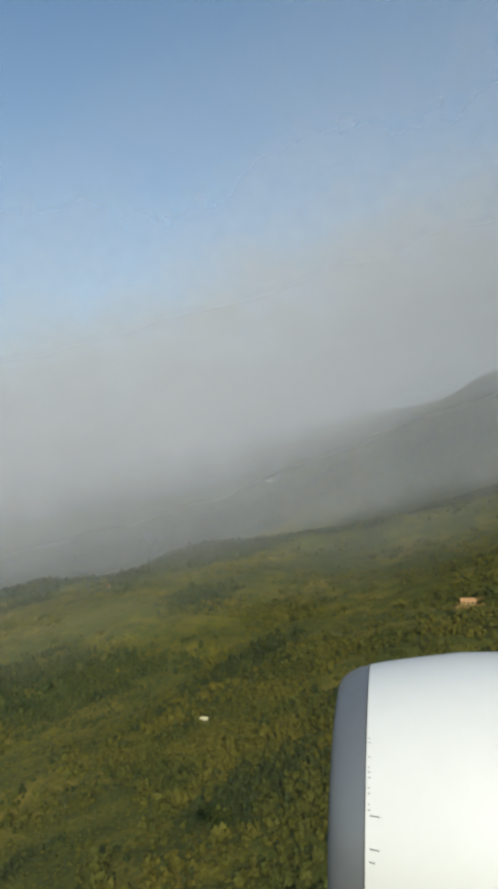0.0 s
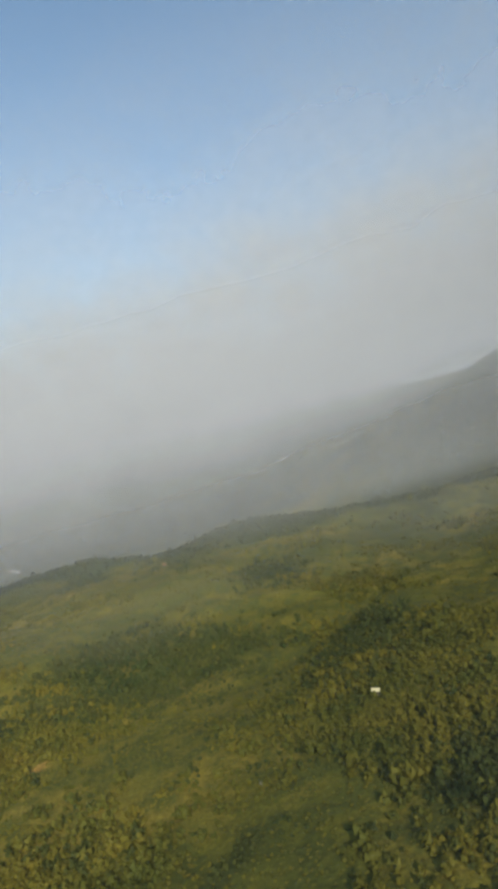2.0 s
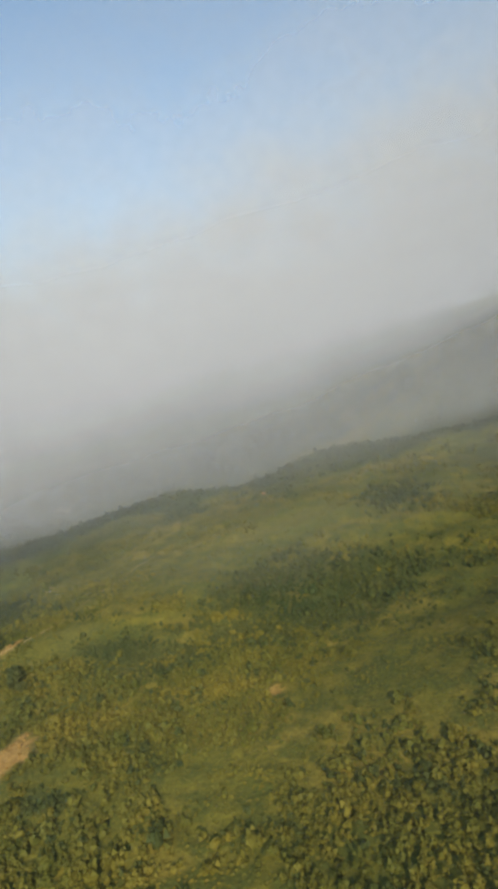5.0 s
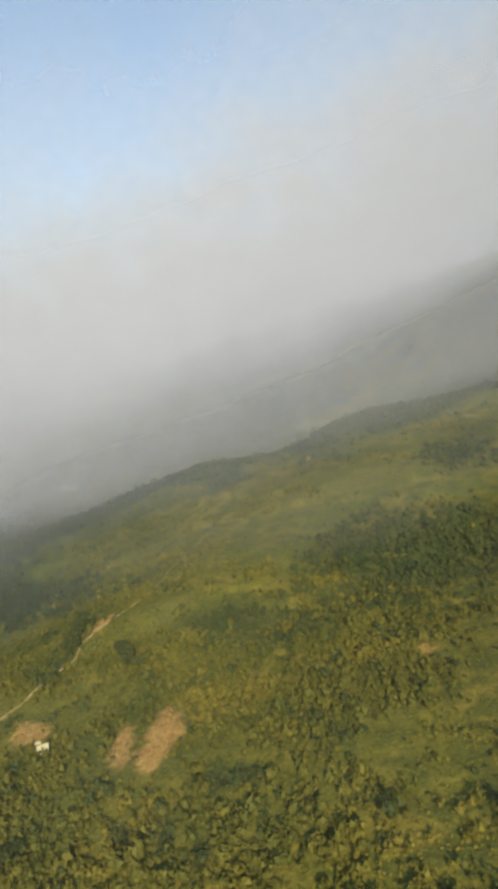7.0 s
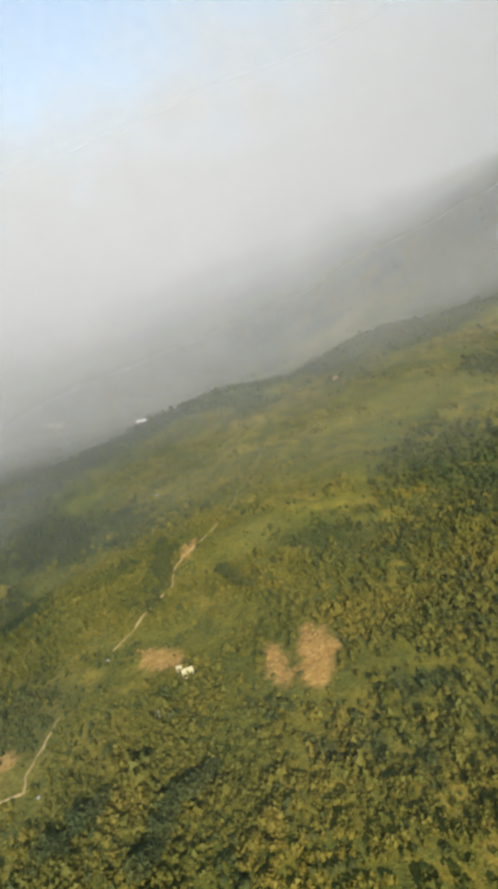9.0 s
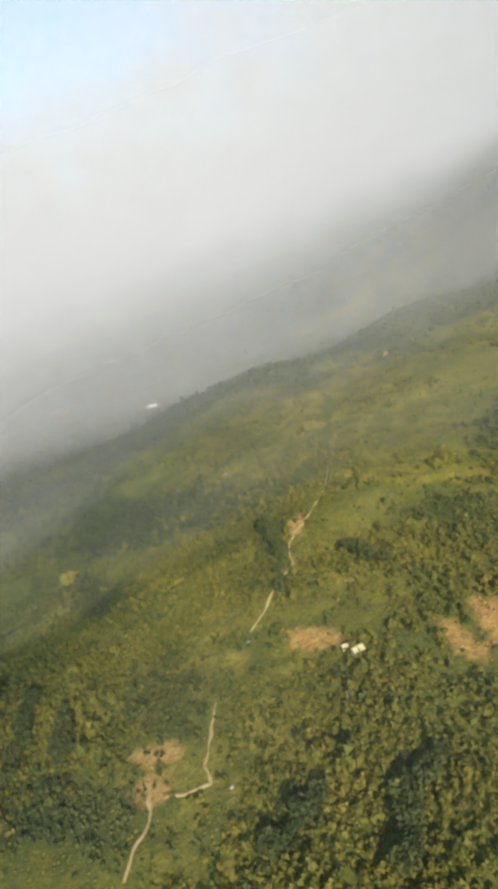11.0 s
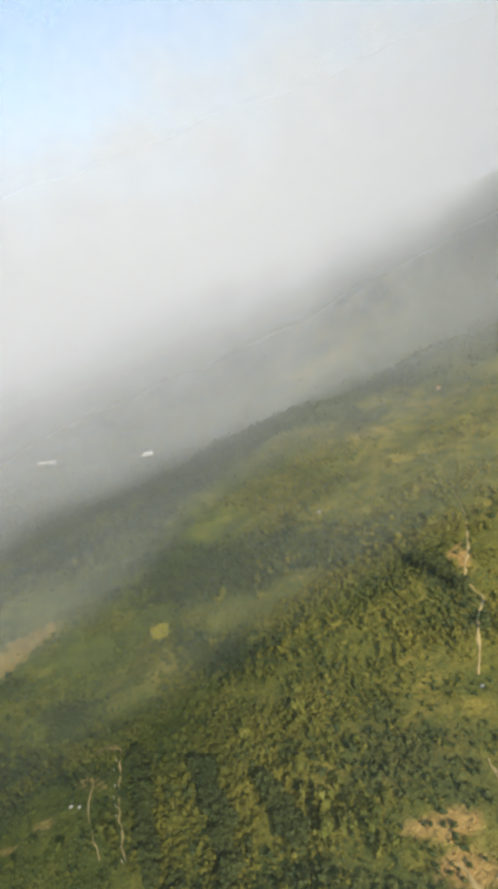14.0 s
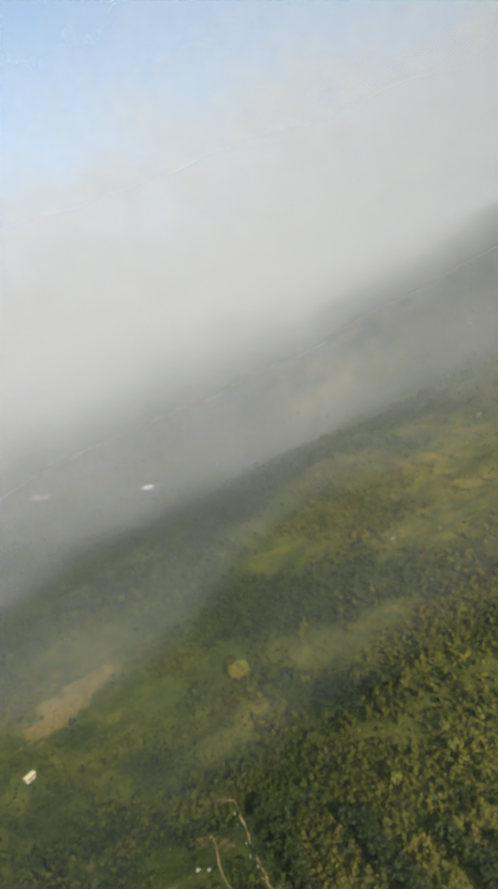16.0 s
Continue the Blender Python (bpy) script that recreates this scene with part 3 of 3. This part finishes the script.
ROWS = [[(629, -238), (612, -193), (600, -158)], [(584, -205), (573, -172), (567, -142)], [(558, -188), (548, -169), (541, -154)],
        [(554, -180), (545, -158)], [(444, -102), (426, -121)], [(406, -94), (403, -116), (390, -125)], [(590, -210), (570, -166)],
        [(423, -257), (403, -236)], [(470, -300), (458, -262)]]
kinds = [build_tree("hedge_tree", "dark green bushy tree in a hedgerow", M_WOOD, h, w, s) for h, w, s in ((5.0, 4.2, 5), (4.2, 3.8, 6), (6.0, 4.6, 7))]
rng = random.Random(9)
count = 0
for line in ROWS:
    for x, y in zip(*along(line, 4.4)):
        x, y, turn = x + rng.uniform(-2.0, 2.0), y + rng.uniform(-1.5, 1.5), rng.uniform(0, 360)
        k = count % 3
        ob = kinds[k] if count < 3 else copy_thing(kinds[k], Matrix())
        tagged(stand(ob, x, y, turn), group="hedgerow trees")
        count += 1

# ---- houses and small things on the land ----


def box(bm, lo, hi):
    got = bmesh.ops.create_cube(bm, size=1)["verts"]
    for v in got:
        v.co = [lo[i] if v.co[i] < 0 else hi[i] for i in range(3)]
    return got


def build_house(name, label, w, d, h, roof_material, x, y, turn, wall_material=M_WHITE):
    """A small gabled house: walls, two roof slopes, a door and windows."""
    house = tagged(new(name), label, "house")
    bm = bmesh.new()
    box(bm, (-w / 2, -d / 2, -1.0), (w / 2, d / 2, h))
    ridge = h + d * 0.28
    for s in (-1, 1):
        q = [bm.verts.new(p) for p in ((s * w / 2, -d / 2, h), (s * w / 2, d / 2, h), (s * w / 2, 0, ridge))]
        bm.faces.new(q)
    part("wall", bm, wall_material, house)
    for s in (-1, 1):
        bm = bmesh.new()
        lo, hi = (s * (d / 2 + 0.4), h - 0.2), (0, ridge + 0.08)
        pts = [(e * (w / 2 + 0.35), p[0], p[1] + t) for t in (0, 0.12) for e, p in ((-1, lo), (1, lo), (1, hi), (-1, hi))]
        v = [bm.verts.new(p) for p in pts]
        for f in ((0, 1, 2, 3), (7, 6, 5, 4), (0, 4, 5, 1), (1, 5, 6, 2), (2, 6, 7, 3), (3, 7, 4, 0)):
            bm.faces.new([v[i] for i in f])
        bmesh.ops.recalc_face_normals(bm, faces=bm.faces)
        part("roof", bm, roof_material, house)
    bm = bmesh.new()
    box(bm, (-0.5, d / 2, 0), (0.5, d / 2 + 0.06, 2.05))
    part("door", bm, M_DOOR, house)
    for s in (-1, 1):
        bm = bmesh.new()
        box(bm, (s * w * 0.3 - 0.55, d / 2, 0.9), (s * w * 0.3 + 0.55, d / 2 + 0.05, 2.0))
        win = part("window", bm, M_DOOR, house)
        bm = bmesh.new()
        box(bm, (s * w * 0.3 - 0.45, d / 2 + 0.051, 1.0), (s * w * 0.3 + 0.45, d / 2 + 0.06, 1.9))
        part("pane", bm, M_PANE, win)
    return stand(house, x, y, turn)


build_house("house", "small white house on bare ground amid scrub", 4.2, 3.2, 2.4, M_TIN, 418, -176, 35)
build_house("shed", "little white lean shed beside white house", 1.9, 1.7, 1.9, M_TIN, 423, -180, 20)
build_house("house", "small white hut on olive slope", 2.8, 2.3, 2.2, M_TIN, 100, -240, 10)
build_house("house", "white hut at edge of bare orange field", 6.0, 3.4, 2.5, M_TIN, 767, -304, 60)
build_house("house", "long white farmhouse on red earth in valley", 22.0, 9.0, 4.0, M_PALE, 884, -1262, 8, M_PALE)
build_house("house", "white farmhouse in hazy valley", 14.0, 8.0, 3.5, M_PALE, 1167, -1346, 15, M_PALE)
build_house("house", "white farmhouse in hazy valley", 11.0, 8.0, 3.5, M_PALE, 1140, -1340, 15, M_PALE)
build_house("house", "white building on misty mountainside", 26.0, 12.0, 6.0, M_PALE, 632, -2330, 0, M_PALE)
build_house("house", "white building on misty mountainside", 24.0, 11.0, 5.0, M_PALE, 820, -2290, 10, M_PALE)
build_house("house", "pale building on misty mountainside", 16.0, 9.0, 4.0, M_PALE, 1280, -1890, 20, M_PALE)
build_house("house", "pale building on misty mountainside", 20.0, 10.0, 4.0, M_TILE, 1320, -2000, 0, M_PALE)
build_house("house", "pale building in hazy valley", 14.0, 9.0, 4.0, M_PALE, 1477, -1654, 30, M_PALE)
build_house("house", "pale building in hazy valley", 14.0, 9.0, 4.0, M_TILE, 1600, -1820, 10, M_PALE)
build_house("house", "small pale house on brow of slope", 3.6, 2.8, 2.2, M_TILE, 377, -635, 10)
build_house("house", "ochre roofed hut on bare orange earth", 8.0, 5.0, 2.2, M_TILE, -14, -379, 0, M_SOIL)


def build_rock(x, y, size, seed):
    bm = bmesh.new()
    bmesh.ops.create_icosphere(bm, subdivisions=2, radius=size)
    rng = random.Random(seed)
    off = Vector((rng.uniform(0, 50), 0, 0))
    for v in bm.verts:
        v.co *= 1 + 0.5 * noise.noise(v.co / size * 1.2 + off)
        v.co.z *= 0.7
    me = bpy.data.meshes.new("boulder")
    bm.to_mesh(me)
    bm.free()
    me.materials.append(M_ROCK)
    return stand(tagged(new("boulder", me), "pale white boulder lying in scrub", "rock", "boulders"), x, y)


for k, (x, y, s) in enumerate(((657, -216, 1.1), (652, -214, 0.9), (461, -126, 0.8), (439, -176, 0.7), (690, -262, 1.0), (135, -191, 0.9), (467, -200, 1.0), (553, -463, 1.7), (546, -455, 2.0), (539, -440, 1.8), (528, -430, 1.6), (521, -424, 1.9))):
    build_rock(x, y, s, k)


def build_post(x, y, tall):
    post = tagged(new("utility_pole"), "weathered wooden pole standing in grass", "pole", "poles")
    bm = bmesh.new()
    tube(bm, (0, 0, -0.5), (0, 0, tall), 0.16, 0.11, 8)
    part("pole", bm, M_ROCK, post)
    bm = bmesh.new()
    box(bm, (-0.8, -0.06, tall - 0.7), (0.8, 0.06, tall - 0.55))
    part("crossarm", bm, M_BARK, post)
    return stand(post, x, y)


def build_fence_post(x, y, lean):
    """A squared, weathered post with a pointed head."""
    bm = bmesh.new()
    got = box(bm, (-0.11, -0.11, -0.3), (0.11, 0.11, 1.7))
    tip = bm.verts.new((0, 0, 1.95))
    head = [v for v in got if v.co.z > 1]
    head.sort(key=lambda v: math.atan2(v.co.y, v.co.x))
    bm.faces.remove(next(f for f in bm.faces if all(v in head for v in f.verts)))
    for a, b in zip(head, head[1:] + head[:1]):
        bm.faces.new((a, b, tip))
    me = bpy.data.meshes.new("fence_post")
    bm.to_mesh(me)
    bm.free()
    me.materials.append(M_POST)
    ob = stand(tagged(new("fence_post", me), "pale weathered wooden fence post in rough grass", "fence post", "fence posts"), x, y, lean * 40)
    ob.matrix_basis = ob.matrix_basis @ pose(0, 0, 0, lean, -lean, 0)


rng = random.Random(31)
for x, y in zip(*along([(643, -239), (629, -203), (615, -164)], 9.0)):
    build_fence_post(x + rng.uniform(-1.2, 1.2), y + rng.uniform(-3, 3), rng.uniform(-8, 8))

build_post(422, -152, 5.0)
build_post(433, -444, 7.0)

# ---- the engine pod beside the start of the flight ----


def lathe(profile, sides=72):
    """A turned shell round the x axis from (x, radius) pairs; x grows towards the nose."""
    bm = bmesh.new()
    rings = [[bm.verts.new((x, r * math.cos(k * 2 * math.pi / sides), r * math.sin(k * 2 * math.pi / sides))) for k in range(sides)] for x, r in profile]
    for a, b in zip(rings, rings[1:]):
        for k in range(sides):
            j = (k + 1) % sides
            bm.faces.new((a[k], a[j], b[j], b[k])).smooth = True
    bmesh.ops.recalc_face_normals(bm, faces=bm.faces)
    return bm


engine = tagged(new("jet_engine"), "white jet engine cowl with grey metal intake lip", "aircraft engine")
start = PATH[0][1].to_3x3()
NOSE, UPWARD = start @ Vector((-0.975, 0.0, -0.223)), start @ Vector((0, 1, 0))
SIDE = NOSE.cross(UPWARD) * -1
turn3 = Matrix((NOSE, SIDE, UPWARD)).transposed()
if turn3.determinant() < 0:
    turn3 = Matrix((NOSE, -SIDE, UPWARD)).transposed()
engine.matrix_basis = Matrix.Translation(PATH[0][1] @ Vector((0.92, -2.75, -4.6))) @ turn3.to_4x4()
part("cowl", lathe([(-3.6, 0.62), (-2.8, 0.88), (-2.1, 1.11), (-1.5, 1.188), (-1.1, 1.182), (-0.7, 1.145), (-0.4, 1.09), (-0.15, 1.04), (0.0, 1.0)]), M_COWL, engine)
part("intake_lip", lathe([(0.004, 0.997), (0.08, 0.972), (0.15, 0.935), (0.205, 0.89), (0.235, 0.84), (0.24, 0.80), (0.22, 0.77), (0.15, 0.745), (0.05, 0.735)]), M_LIP, engine, "dull grey bare metal ring")
part("duct", lathe([(0.05, 0.735), (-0.5, 0.76), (-0.9, 0.76), (-0.9, 0.02)]), M_DUCT, engine)
part("nozzle", lathe([(-3.6, 0.60), (-3.9, 0.5), (-3.9, 0.02)]), M_DUCT, engine)
part("seam", lathe([(-0.003, 1.0005), (-0.003, 1.004), (0.004, 1.002), (0.004, 0.9985)]), M_MARK, engine)


def cowl_mark(name, back, length, deg, width):
    """A thin painted dash or latch on the skin of the cowl, deg below the top on the near side."""
    bm = bmesh.new()
    a = radians(deg)
    r = 1.0 + 0.075 * min(1.0, (back + length / 2) / 0.4) ** 0.9 * 0.98
    mid = Matrix.Translation((-back - length / 2, 0, r))
    got = box(bm, (-length / 2, -width / 2, -0.004), (length / 2, width / 2, 0.004))
    bmesh.ops.transform(bm, verts=got, matrix=Matrix.Rotation(-a, 4, "X") @ mid @ Matrix.Rotation(0.2, 4, "Y"))
    part(name, bm, M_MARK, engine)


for back, length, deg, width in ((0.03, 0.075, 63.5, 0.006), (0.03, 0.13, 73.5, 0.006), (0.03, 0.035, 77.5, 0.006)):
    cowl_mark("latch_mark", back, length, deg, width)
for k in (0, 1, 4, 6, 7, 8, 10, 11, 13, 14):
    cowl_mark("rivet", 0.018, 0.006 + 0.003 * (k % 3), 38 + 1.7 * k, 0.006)
